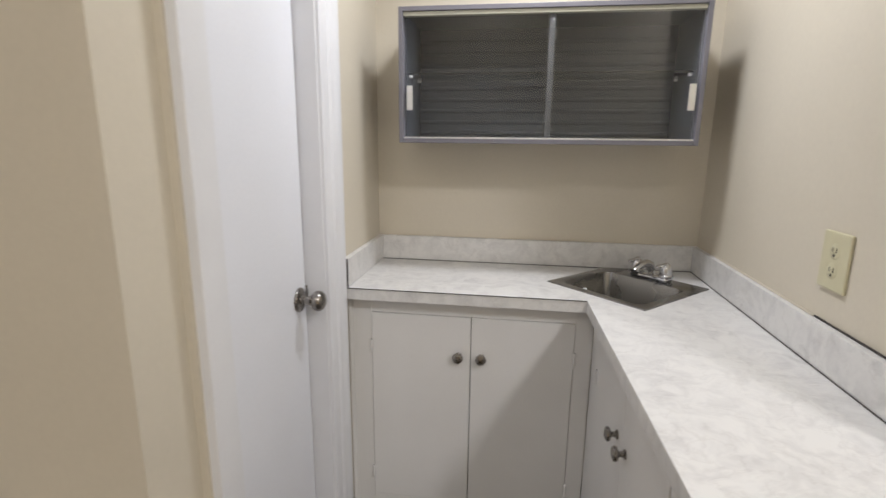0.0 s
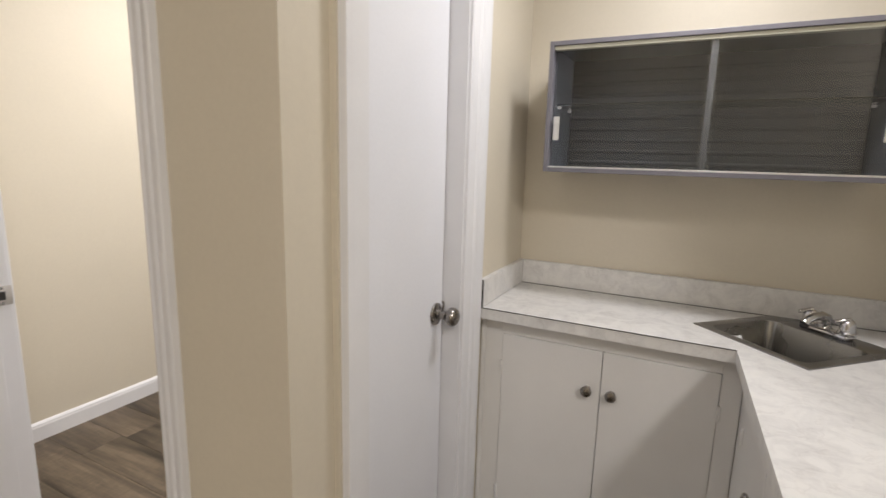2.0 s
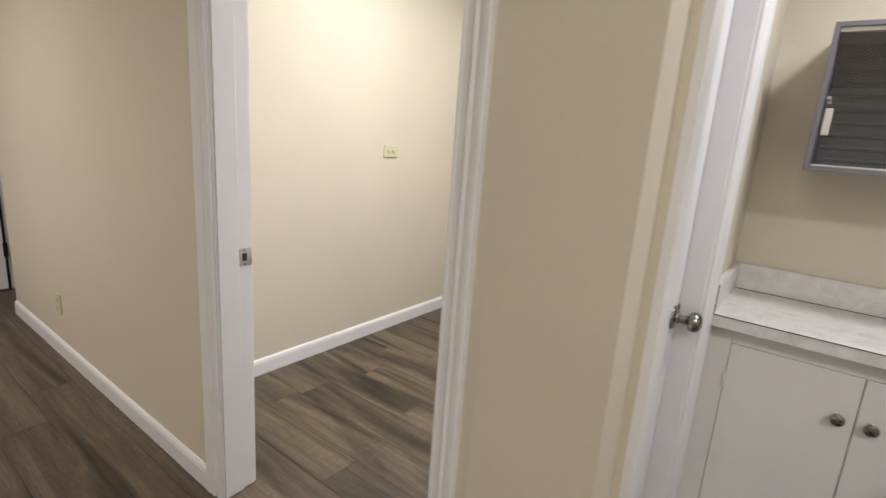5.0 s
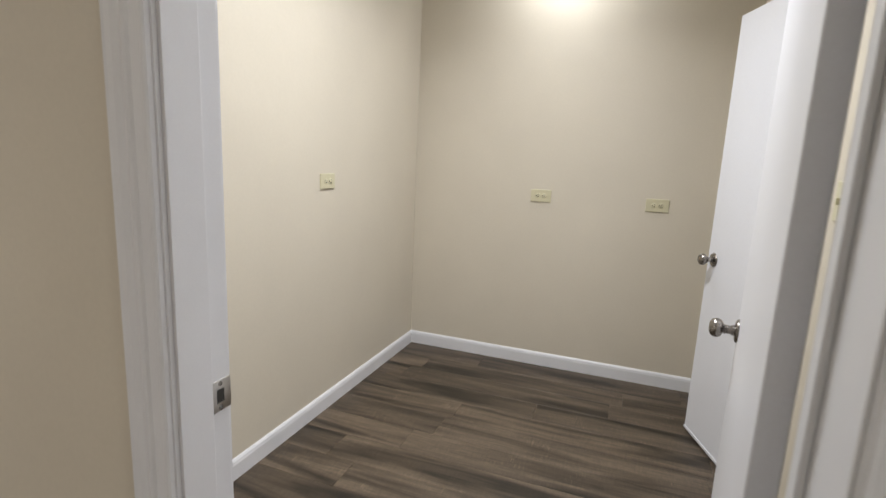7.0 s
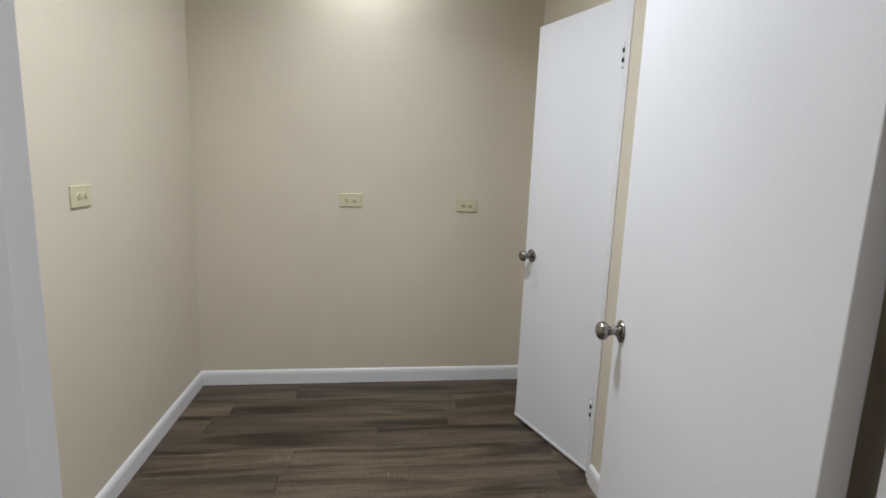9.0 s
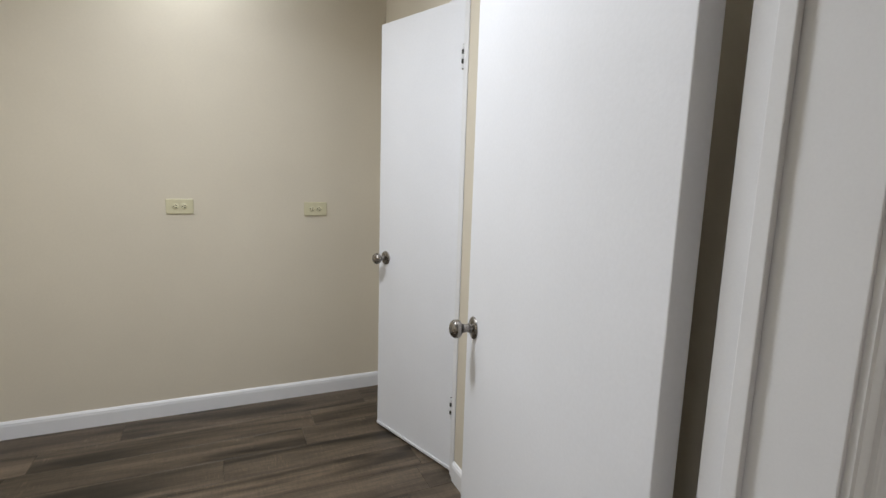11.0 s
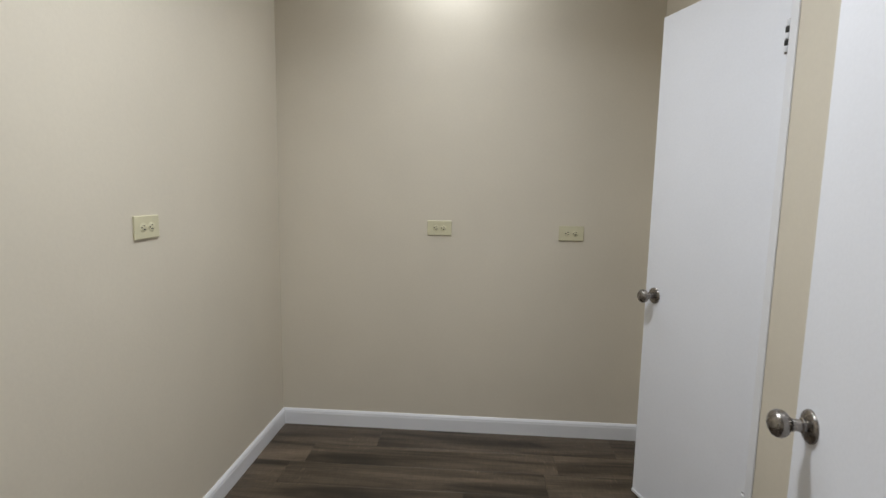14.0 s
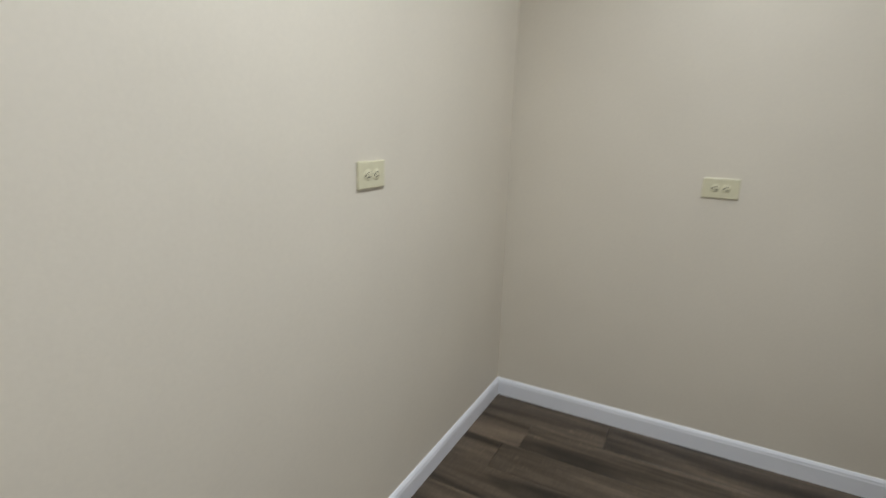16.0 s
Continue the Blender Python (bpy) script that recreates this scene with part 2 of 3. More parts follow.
def tube(bm, points, radius, steps=12):
    """A round bar along points."""
    rings = []
    for i, p in enumerate(points):
        a, b = Vector(points[max(0, i - 1)]), Vector(points[min(len(points) - 1, i + 1)])
        q = (b - a).to_track_quat("Z", "Y")
        r = radius[i] if isinstance(radius, (list, tuple)) else radius
        rings.append([bm.verts.new(Vector(p) + q @ Vector((r * math.cos(2 * math.pi * k / steps), r * math.sin(2 * math.pi * k / steps), 0))) for k in range(steps)])
    for a, b in zip(rings, rings[1:]):
        for k in range(steps):
            j = (k + 1) % steps
            bm.faces.new((a[k], a[j], b[j], b[k]))
    bm.faces.new(rings[0][::-1])
    bm.faces.new(rings[-1])


def mesh_of(name, bm, mat, smooth=False):
    bmesh.ops.recalc_face_normals(bm, faces=bm.faces)
    me = bpy.data.meshes.new(name)
    bm.to_mesh(me)
    bm.free()
    me.materials.append(mat)
    if smooth:
        me.polygons.foreach_set("use_smooth", [True] * len(me.polygons))
        me.set_sharp_from_angle(angle=radians(40))
    return me


def part(name, bm, mat, parent=None, label="", smooth=False):
    ob = new(name, mesh_of(name, bm, mat, smooth))
    ob.parent = parent
    if label:
        ob["label"] = label
    return ob


def thing(name, m, label, category, group="", kind=""):
    ob = new(name)
    ob.empty_display_size = 0.1
    ob.matrix_basis = m
    return tagged(ob, label, category, group, kind)


def structure(name, boxes, mat, label, category, bevel=0.0):
    bm = bmesh.new()
    for b in boxes:
        box(bm, *b, bevel=bevel)
    return tagged(part(name, bm, mat), label, category, kind="structure")


# ---- plan ----
X_LEFT, X_RIGHT, Y_FAR = -1.691, 0.262, 3.845      # the room
Y_HALL, Y_IN = 1.220, 1.340                         # the wall with the doorway, hall face and room face
JL, JR, HEAD = -0.964, -0.064, 2.05                 # jamb faces and head of the doorway
X_KIT, Y_KIT, X_KR = 0.308, 2.443, 1.44               # the kitchenette's walls
TOP = 2.72
Y_SOUTH, X_WEST, X_EAST = -0.80, -4.05, 3.30

structure("floor", [(X_WEST - 0.1, X_EAST + 0.1, Y_SOUTH - 0.1, 4.0, -0.12, -0.006)], RUBBER, "subfloor under grey-brown wood-look planks", "floor")
structure("ceiling", [(X_WEST - 0.1, X_EAST + 0.1, Y_SOUTH - 0.1, 4.0, TOP, TOP + 0.1)], CEIL, "flat white painted ceiling", "ceiling")
structure("ceiling_kitchenette", [(X_KIT, X_KR, Y_HALL, Y_KIT, 2.16, TOP - 0.001)], CEIL, "lowered white ceiling over the counter", "ceiling")
structure("wall_far", [(X_LEFT - 0.1, 0.95, Y_FAR, Y_FAR + 0.1, 0, TOP)], WALL, "plain beige painted far wall of the empty room", "wall")
structure("wall_left", [(X_LEFT - 0.1, X_LEFT, Y_IN, Y_FAR, 0, TOP)], WALL, "plain beige painted side wall with one outlet", "wall")
structure("wall_doorway", [(-3.46, JL - 0.02, Y_HALL, Y_IN, 0, TOP), (JR + 0.02, 0.294, Y_HALL, Y_IN, 0, TOP), (JL - 0.02, JR + 0.02, Y_HALL, Y_IN, HEAD + 0.02, TOP)],
          WALL, "beige painted hall wall with a doorway", "wall")
K0, K1 = 1.421, 1.895                                # the kitchenette door's opening
C0, C1 = 2.807, 3.400                                  # the closet's opening
structure("wall_partition",
          [(0.228, 0.237, Y_IN, 2.05, 0, TOP), (0.237, X_KIT, Y_IN, K0 - 0.016, 0, TOP), (0.237, X_KIT, K1 + 0.016, 2.05, 0, TOP),
           (0.237, X_KIT, K0 - 0.016, K1 + 0.016, 2.05, TOP), (X_RIGHT, X_KIT, 2.05, C0 - 0.012, 0, TOP),
           (X_RIGHT, X_KIT, C1 + 0.012, Y_FAR, 0, TOP), (X_RIGHT, X_KIT, C0 - 0.012, C1 + 0.012, 2.031, TOP)],
          WALL, "beige painted partition between room and kitchenette", "wall")
structure("wall_kitchenette", [(X_KIT, X_KR, Y_KIT, Y_KIT + 0.1, 0, TOP)], WALL, "beige wall behind the corner counter", "wall")
structure("wall_right", [(X_KR, X_KR + 0.1, 1.30, Y_KIT + 0.1, 0, TOP), (X_KR + 0.1, X_EAST, 1.30, 1.40, 0, TOP), (X_EAST, X_EAST + 0.1, Y_SOUTH, 1.40, 0, TOP)], WALL, "beige wall beside the long counter", "wall")
structure("wall_south", [(X_WEST, X_EAST, Y_SOUTH - 0.1, Y_SOUTH, 0, TOP)], WALL, "beige wall closing the hall", "wall")
structure("wall_west", [(X_WEST - 0.1, X_WEST, Y_SOUTH, 3.0, 0, TOP)], WALL, "beige wall at the end of the hall", "wall")
structure("wall_passage", [(-3.46, -3.36, Y_IN, 3.0, 0, TOP), (X_WEST, -3.36, 3.0, 3.1, 0, TOP)], WALL, "beige wall of the side passage", "wall")
structure("wall_closet", [(0.85, 0.95, 2.54, Y_FAR, 0, TOP)], WALL, "beige wall inside the closet", "wall")

BASE = [(0, 0), (0.0135, 0), (0.0135, 0.066), (0.0115, 0.072), (0.0115, 0.077), (0.007, 0.084), (0.004, 0.088), (0, 0.088)]


def baseboard(x, y, length, turn, label):
    """A moulded board that runs from x, y in the direction turn (degrees), its face to the right of that."""
    bm = bmesh.new()
    extrude_profile(bm, BASE, length, pose(x, y, 0, 0, 0, turn) @ Matrix(((0, 0, 1, 0), (-1, 0, 0, 0), (0, 1, 0, 0), (0, 0, 0, 1))))
    return tagged(part("baseboard", bm, WHITE), label, "baseboard", kind="structure")


baseboard(X_LEFT, Y_FAR, X_RIGHT - X_LEFT, 0, "white moulded baseboard along the far wall")
baseboard(X_LEFT, Y_IN, Y_FAR - 0.0145 - Y_IN, 90, "white moulded baseboard along the side wall")
baseboard(X_RIGHT, C0 - 0.042, C0 - 0.042 - 2.051, -90, "short white baseboard ending beside the closet door")
baseboard(-3.46, Y_HALL, JL - 0.086 + 3.46, 0, "white moulded baseboard along the hall wall")
baseboard(JR + 0.072, Y_HALL, 0.294 - JR - 0.072, 0, "short white baseboard beside the doorway")
baseboard(-3.46, 3.0, 3.0 - Y_HALL, -90, "white baseboard in the side passage")

CASING = [(0, 0), (0, 0.009), (0.003, 0.0115), (0.008, 0.012), (0.012, 0.0095), (0.030, 0.0105), (0.034, 0.0145), (0.039, 0.0165), (0.044, 0.0145), (0.047, 0.0125),
          (0.052, 0.0135), (0.060, 0.0165), (0.070, 0.0180), (0.077, 0.0175), (0.080, 0.0150), (0.080, 0)]


FLAT = [(0, 0), (0, 0.0165), (0.0015, 0.018), (0.0785, 0.018), (0.080, 0.0165), (0.080, 0)]

NARROW = [(w * 0.82, t) for w, t in CASING]        # a slimmer board
WIDE = [(w * 1.53, t) for w, t in CASING]          # a broader board of the same moulding


def casing(parent, origin, across, out, length, along=(0, 0, 1), label="", profile=CASING):
    """A moulded casing: its profile's width runs across, its thickness out, its length along."""
    a, o, l = Vector(across), Vector(out), Vector(along)
    m = Matrix((( a.x, o.x, l.x, origin[0]), (a.y, o.y, l.y, origin[1]), (a.z, o.z, l.z, origin[2]), (0, 0, 0, 1)))
    bm = bmesh.new()
    extrude_profile(bm, profile, length, m)
    return part("casing", bm, WHITE, parent, label)


def frame_part(name, parent, b, bevel=0.0015, mat=None):
    bm = bmesh.new()
    box(bm, *b, bevel=bevel)
    return part(name, bm, mat or WHITE, parent)


# doorway between hall and room
dw = thing("door_frame", pose(0, 0, 0), "white painted moulded frame round the open doorway", "door frame")
frame_part("jamb", dw, (JL - 0.02, JL, Y_HALL - 0.001, Y_IN + 0.001, 0.004, HEAD))
frame_part("jamb", dw, (JR, JR + 0.02, Y_HALL - 0.001, Y_IN + 0.036, 0.004, HEAD))
frame_part("head_jamb", dw, (JL - 0.02, JR + 0.02, Y_HALL - 0.001, Y_IN + 0.001, HEAD + 0.001, HEAD + 0.02))
frame_part("stop", dw, (JL + 0.0005, JL + 0.008, Y_HALL + 0.006, Y_IN - 0.044, 0.004, HEAD - 0.012))
frame_part("stop", dw, (JR - 0.011, JR - 0.0005, Y_IN - 0.024, Y_IN - 0.002, 0.004, HEAD - 0.012))
frame_part("stop", dw, (JL + 0.0005, JR - 0.0005, Y_HALL + 0.040, Y_IN - 0.044, HEAD - 0.0115, HEAD))
for y, s in ((Y_HALL, -1), (Y_IN, 1)):
    casing(dw, (JL - 0.005, y, 0.003), (-1, 0, 0), (0, s, 0), HEAD + 0.004)
    casing(dw, (JR + 0.005, y, 0.003), (1, 0, 0), (0, s, 0), HEAD + 0.004, profile=NARROW)
    casing(dw, (JL - 0.085, y, HEAD + 0.008), (0, 0, 1), (0, s, 0), JR - JL + 0.17, (1, 0, 0))
bm = bmesh.new()
box(bm, JL + 0.0004, JL + 0.0028, Y_IN - 0.040, Y_IN + 0.003, 0.847, 0.907, 0.001)
sp = part("strike_plate", bm, SATIN, dw, "brushed nickel strike plate", True)
bm = bmesh.new()
box(bm, JL - 0.0130, JL + 0.0026, Y_IN + 0.0012, Y_IN + 0.0034, 0.855, 0.899, 0.001)
part("lip", bm, SATIN, sp, "", True)
bm = bmesh.new()
box(bm, JL + 0.0020, JL + 0.0034, Y_IN - 0.031, Y_IN - 0.014, 0.864, 0.890)
part("latch_hole", bm, DARK, sp)
for dz in (0.0235, -0.0235):
    bm = bmesh.new()
    lathe(bm, [(0.0045, 0), (0.0042, 0.0012), (0, 0.0016)], Matrix.Translation((JL + 0.0026, Y_IN - 0.0225, 0.877 + dz)) @ pose(0, 0, 0, 0, 90, 0), 14)
    part("screw", bm, STEEL, sp, smooth=True)

bm = bmesh.new()
lathe(bm, [(0.0035, 0), (0.003, 0.0015), (0, 0.0022)], Matrix.Translation((JR - 0.0003, Y_HALL + 0.012, 1.435)) @ pose(0, 0, 0, 0, -90, 0), 10)
part("nail_head", bm, WHITE, dw, "painted-over nail head", True)

# knobs and hinges
ROSE = [(0, 0), (0.033, 0), (0.033, 0.003), (0.031, 0.006), (0.022, 0.009), (0.014, 0.010)]
NECK = [(0.0145, 0.009), (0.0145, 0.016), (0.0115, 0.018), (0.0115, 0.030), (0.0135, 0.031), (0.0135, 0.034), (0.011, 0.036)]
KNOB = [(0.0105, 0.034), (0.012, 0.037), (0.020, 0.040), (0.0255, 0.046), (0.0275, 0.053), (0.0265, 0.060), (0.0220, 0.067), (0.013, 0.072), (0, 0.0735)]


def door_knob(parent, m):
    """A satin nickel knob, its axis the z axis of m, on the door's face."""
    bm = bmesh.new()
    lathe(bm, ROSE, m)
    rose = part("knob_rose", bm, NICKEL, parent, "brushed nickel rose", True)
    bm = bmesh.new()
    lathe(bm, NECK, m)
    part("knob_neck", bm, NICKEL, rose, "", True)
    bm = bmesh.new()
    lathe(bm, KNOB, m)
    part("knob", bm, NICKEL, rose, "brushed nickel egg-shaped knob", True)


def hinge(parent, x, y, z):
    """A butt hinge: a painted leaf on the door's face, knuckles bare and dark by turns."""
    bm = bmesh.new()
    box(bm, x - 0.005, x + 0.011, y, y + 0.0030, z - 0.049, z + 0.049, 0.0008)
    leaf = part("hinge", bm, NICKEL, parent, "partly painted steel butt hinge")
    for k in range(5):
        bm = bmesh.new()
        z0 = z - 0.046 + k * 0.0184
        lathe(bm, [(0, z0 + 0.0008), (0.0064, z0 + 0.0008), (0.0072, z0 + 0.003), (0.0072, z0 + 0.0154), (0.0064, z0 + 0.0176), (0, z0 + 0.0176)], Matrix.Translation((x + 0.002, y + 0.0050, 0)), 14)
        part("knuckle", bm, DARK if k in (1, 3) else WHITE, leaf, smooth=True)


def slab_door(name, m, width, height, thick, label, knob_x, knob_z, both=True, hinges=(), strip=False):
    """A flush door hung at the origin: it runs along x, its front face looks to -y and its back to +y."""
    d = thing(name, m, label, "door")
    bm = bmesh.new()
    box(bm, 0, width, 0, thick, 0.012, height, 0.0022)
    slab = part("slab", bm, DOORW, d)
    door_knob(d, pose(knob_x, 0, knob_z, 90, 0, 0))
    if both:
        door_knob(d, pose(knob_x, thick, knob_z, -90, 0, 0))
    bm = bmesh.new()
    box(bm, width - 0.0005, width + 0.0012, thick / 2 - 0.0125, thick / 2 + 0.0125, knob_z - 0.028, knob_z + 0.028, 0.0005)
    part("latch_plate", bm, NICKEL, d, "brushed nickel latch plate")
    if strip:
        bm = bmesh.new()
        box(bm, 0.001, width - 0.001, -0.006, 0.0, 0.008, 0.022, 0.002)
        part("bottom_strip", bm, WHITE, d, "white strip along the door's foot")
    return d


# entrance door, open into the room
ex, ey, fx, fy = -0.099, 1.420, 0.033, 2.252
ang = math.degrees(math.atan2(fy - ey, fx - ex))


def hung(x, y, angle, thick):
    """The pose of a door whose far face, at local y = thick, starts at x, y and runs in the direction angle."""
    a = radians(angle)
    return pose(x + thick * math.sin(a), y - thick * math.cos(a), 0, 0, 0, angle)


ew = math.hypot(fx - ex, fy - ey)
ed = slab_door("door", hung(ex, ey, ang, 0.040), ew, 2.035, 0.040, "white flush door standing open into the empty room", ew - 0.062, 0.888)

# closet door, ajar, in its thin frame
hx, hy, gx, gy = 0.277, 2.803, 0.090, 3.360
cang, cw = math.degrees(math.atan2(gy - hy, gx - hx)), math.hypot(gx - hx, gy - hy)
cd = slab_door("closet_door", hung(hx, hy, cang, 0.035), cw, 2.015, 0.035, "white flush closet door standing ajar", cw - 0.058, 0.906)
cd["category"] = "door"
bm = bmesh.new()
box(bm, 0.001, cw - 0.001, 0.0355, 0.0405, 0.010, 0.024, 0.0018)
part("bottom_strip", bm, WHITE, cd, "thin white strip along the door's foot")
for z in (1.79, 0.305):
    hinge(cd, 0.021, 0.0353, z)
cf = thing("closet_frame", pose(0, 0, 0), "thin white painted frame of the closet opening", "door frame")
frame_part("jamb", cf, (X_RIGHT - 0.004, X_KIT + 0.002, C0 - 0.012, C0 - 0.0005, 0.003, 2.0195))
frame_part("frame_strip", cf, (X_RIGHT - 0.0055, X_RIGHT - 0.0002, C0 - 0.040, C0 - 0.0125, 0.003, 2.050))
frame_part("jamb", cf, (X_RIGHT - 0.004, X_KIT + 0.002, C1 + 0.0005, C1 + 0.012, 0.003, 2.0195))
frame_part("head_jamb", cf, (X_RIGHT - 0.004, X_KIT + 0.002, C0 - 0.012, C1 + 0.012, 2.020, 2.031))

# kitchenette door, closed, in a moulded frame
kf = thing("kitchenette_door_frame", pose(0, 0, 0), "white painted moulded frame of the narrow kitchenette door", "door frame")
frame_part("jamb", kf, (0.2375, X_KIT + 0.001, K0 - 0.016, K0, 0.003, 2.044))
frame_part("jamb", kf, (0.2375, X_KIT + 0.001, K1, K1 + 0.016, 0.003, 2.044))
frame_part("head_jamb", kf, (0.2375, X_KIT + 0.001, K0 - 0.016, K1 + 0.016, 2.0445, 2.05))
casing(kf, (X_KIT, K0 - 0.005, 0.003), (0, -1, 0), (1, 0, 0), 2.05, profile=[(w * 0.86, t) for w, t in FLAT])
casing(kf, (X_KIT, K1 + 0.005, 0.003), (0, 1, 0), (1, 0, 0), 2.05, profile=WIDE)
casing(kf, (X_KIT, K0 - 0.074, 2.054), (0, 0, 1), (1, 0, 0), K1 - K0 + 0.204, (0, 1, 0))
kw = K1 - K0 - 0.006
slab_door("kitchenette_door", pose(0.252, K0 + 0.003, 0, 0, 0, 90), kw, 2.035, 0.013, "narrow white flush door, closed, beside the counter", kw - 0.043, 0.879, both=False)["category"] = "door"

# ---- kitchenette ----
CT, CE = 0.863, 0.828            # countertop's top and underside
YF, XF = 2.028, 1.025            # countertop's front edges
YE = 1.18                        # end of the long counter
SX, SY, SH = 1.166, 2.211, 0.171 # sink's middle and half side
S = pose(SX, SY, CT, 0, 0, -45)  # sink's local x runs along its tap ledge, y towards the corner


def sink_quad(bm, h):
    return [bm.verts.new(S @ Vector((h * a, h * b, 0))) for a, b in ((-1, -1), (1, -1), (1, 1), (-1, 1))]


def countertop():
    """One L-shaped laminate top with a hole for the sink, a square front edge and a dark seam."""
    outer = [(X_KIT + 0.001, YF), (XF, YF), (XF + 0.030, YE), (X_KR - 0.001, YE), (X_KR - 0.001, Y_KIT - 0.001), (X_KIT + 0.001, Y_KIT - 0.001)]
    bm = bmesh.new()
    out = [bm.verts.new((x, y, CT)) for x, y in outer]
    hole = sink_quad(bm, SH - 0.012)
    edges = [bm.edges.new((r[i], r[(i + 1) % len(r)])) for r in (out, hole) for i in range(len(r))]
    bmesh.ops.triangle_fill(bm, use_beauty=True, use_dissolve=False, edges=edges)
    top = list(bm.faces)
    r = bmesh.ops.extrude_face_region(bm, geom=top)
    bmesh.ops.translate(bm, verts=[v for v in r["geom"] if isinstance(v, bmesh.types.BMVert)], vec=(0, 0, CE - CT))
    return tagged(part("countertop", bm, LAM), "white marbled laminate L-shaped countertop with square edge", "countertop")


ct = countertop()
bm = bmesh.new()
box(bm, X_KIT + 0.0015, XF - 0.0003, YF - 0.0012, YF + 0.001, CT - 0.0018, CT + 0.0006)
part("edge_seam", bm, RUBBER, ct, "dark seam along the laminate edge")


def splash(b, label):
    bm = bmesh.new()
    box(bm, *b, bevel=0.0015)
    s = tagged(part("backsplash", bm, LAM), label, "backsplash")
    return s


ST = CT + 0.089
sb = splash((X_KIT + 0.019, X_KR - 0.0195, Y_KIT - 0.019, Y_KIT - 0.0005, CT + 0.0015, ST), "low marbled laminate backsplash behind the sink")
sl = splash((X_KIT + 0.0005, X_KIT + 0.0185, YF + 0.002, Y_KIT - 0.0005, CT + 0.0015, ST), "short marbled laminate backsplash at the counter's end")
sr = splash((X_KR - 0.019, X_KR - 0.0005, 1.302, Y_KIT - 0.0005, CT + 0.0015, ST), "long marbled laminate backsplash along the wall")
bm = bmesh.new()
box(bm, X_KR - 0.0205, X_KR - 0.0192, 1.303, Y_KIT - 0.02, CT + 0.0002, CT + 0.0022)
part("seam", bm, RUBBER, sr, "dark seam at the backsplash's foot")
bm = bmesh.new()
box(bm, X_KR - 0.004, X_KR - 0.0008, 1.303, 1.73, ST + 0.0002, ST + 0.0035)
part("open_joint", bm, RUBBER, sr, "dark open joint above the backsplash")
bm = bmesh.new()
box(bm, X_KR - 0.006, X_KR - 0.0004, 1.73, Y_KIT - 0.02, ST + 0.0001, ST + 0.0040, 0.0015)
part("caulk", bm, WALL, sr, "uneven beige caulk line")
bm = bmesh.new()
box(bm, X_KIT + 0.02, X_KR - 0.02, Y_KIT - 0.0205, Y_KIT - 0.0192, CT + 0.0002, CT + 0.0022)
part("seam", bm, RUBBER, sb, "dark seam at the backsplash's foot")
bm = bmesh.new()
box(bm, X_KIT + 0.0006, X_KIT + 0.0188, YF + 0.0003, YF + 0.0019, CT + 0.0015, ST)
part("edge_seam", bm, RUBBER, sl, "dark raw end of the backsplash")


def cup(bm, half, depth, y0, y1, radius=0.028):
    """A rounded bowl between local y0 and y1, open on top, joined to the ledge."""
    cx, cy, hx_, hy_ = 0.0, (y0 + y1) / 2, half, (y1 - y0) / 2

    def ring(k, z, grow):
        pts = []
        r = max(0.006, radius + grow)
        for qx, qy, a0 in ((1, 1, 0), (-1, 1, 90), (-1, -1, 180), (1, -1, 270)):
            for i in range(7):
                a = radians(a0 + 15 * i)
                pts.append(bm.verts.new(S @ Vector((cx + qx * (hx_ + grow - r) + r * math.cos(a), cy + qy * (hy_ + grow - r) + r * math.sin(a), z))))
        return pts

    rings = [ring(0, 0.0030, 0.004), ring(0, 0.0018, 0.0), ring(0, -0.004, -0.003), ring(0, -depth + 0.03, -0.008), ring(0, -depth + 0.008, -0.016), ring(0, -depth, -0.034)]
    for a, b in zip(rings, rings[1:]):
        n = len(a)
        for i in range(n):
            bm.faces.new((a[i], a[(i + 1) % n], b[(i + 1) % n], b[i]))
    bm.faces.new(rings[-1])
    return rings[0]


sink = thing("sink", pose(0, 0, 0), "small square stainless steel corner sink set in the counter", "sink")
bm = bmesh.new()
inner = cup(bm, SH - 0.030, 0.125, -SH + 0.026, SH - 0.078)
rim = [bm.verts.new(S @ Vector((SH * a, SH * b, 0.0030))) for a, b in ((1, 1), (-1, 1), (-1, -1), (1, -1))]
low = [bm.verts.new(S @ Vector(((SH + 0.001) * a, (SH + 0.001) * b, 0.0004))) for a, b in ((1, 1), (-1, 1), (-1, -1), (1, -1))]
n = len(inner)
for q in range(4):
    for i in range(6):
        bm.faces.new((rim[q], inner[q * 7 + i], inner[q * 7 + i + 1]))
    nx = (q + 1) % 4
    bm.faces.new((rim[q], inner[q * 7 + 6], inner[(nx * 7) % n], rim[nx]))
    bm.faces.new((rim[q], rim[nx], low[nx], low[q]))
part("basin", bm, STEEL, sink, "brushed stainless basin and rim", True)
bm = bmesh.new()
lathe(bm, [(0.036, 0.0005), (0.036, 0.002), (0.030, 0.003), (0.024, 0.0005), (0, -0.004)], S @ Matrix.Translation((0, -0.03, -0.125)))
part("drain", bm, CHROME, sink, "chrome drain", True)

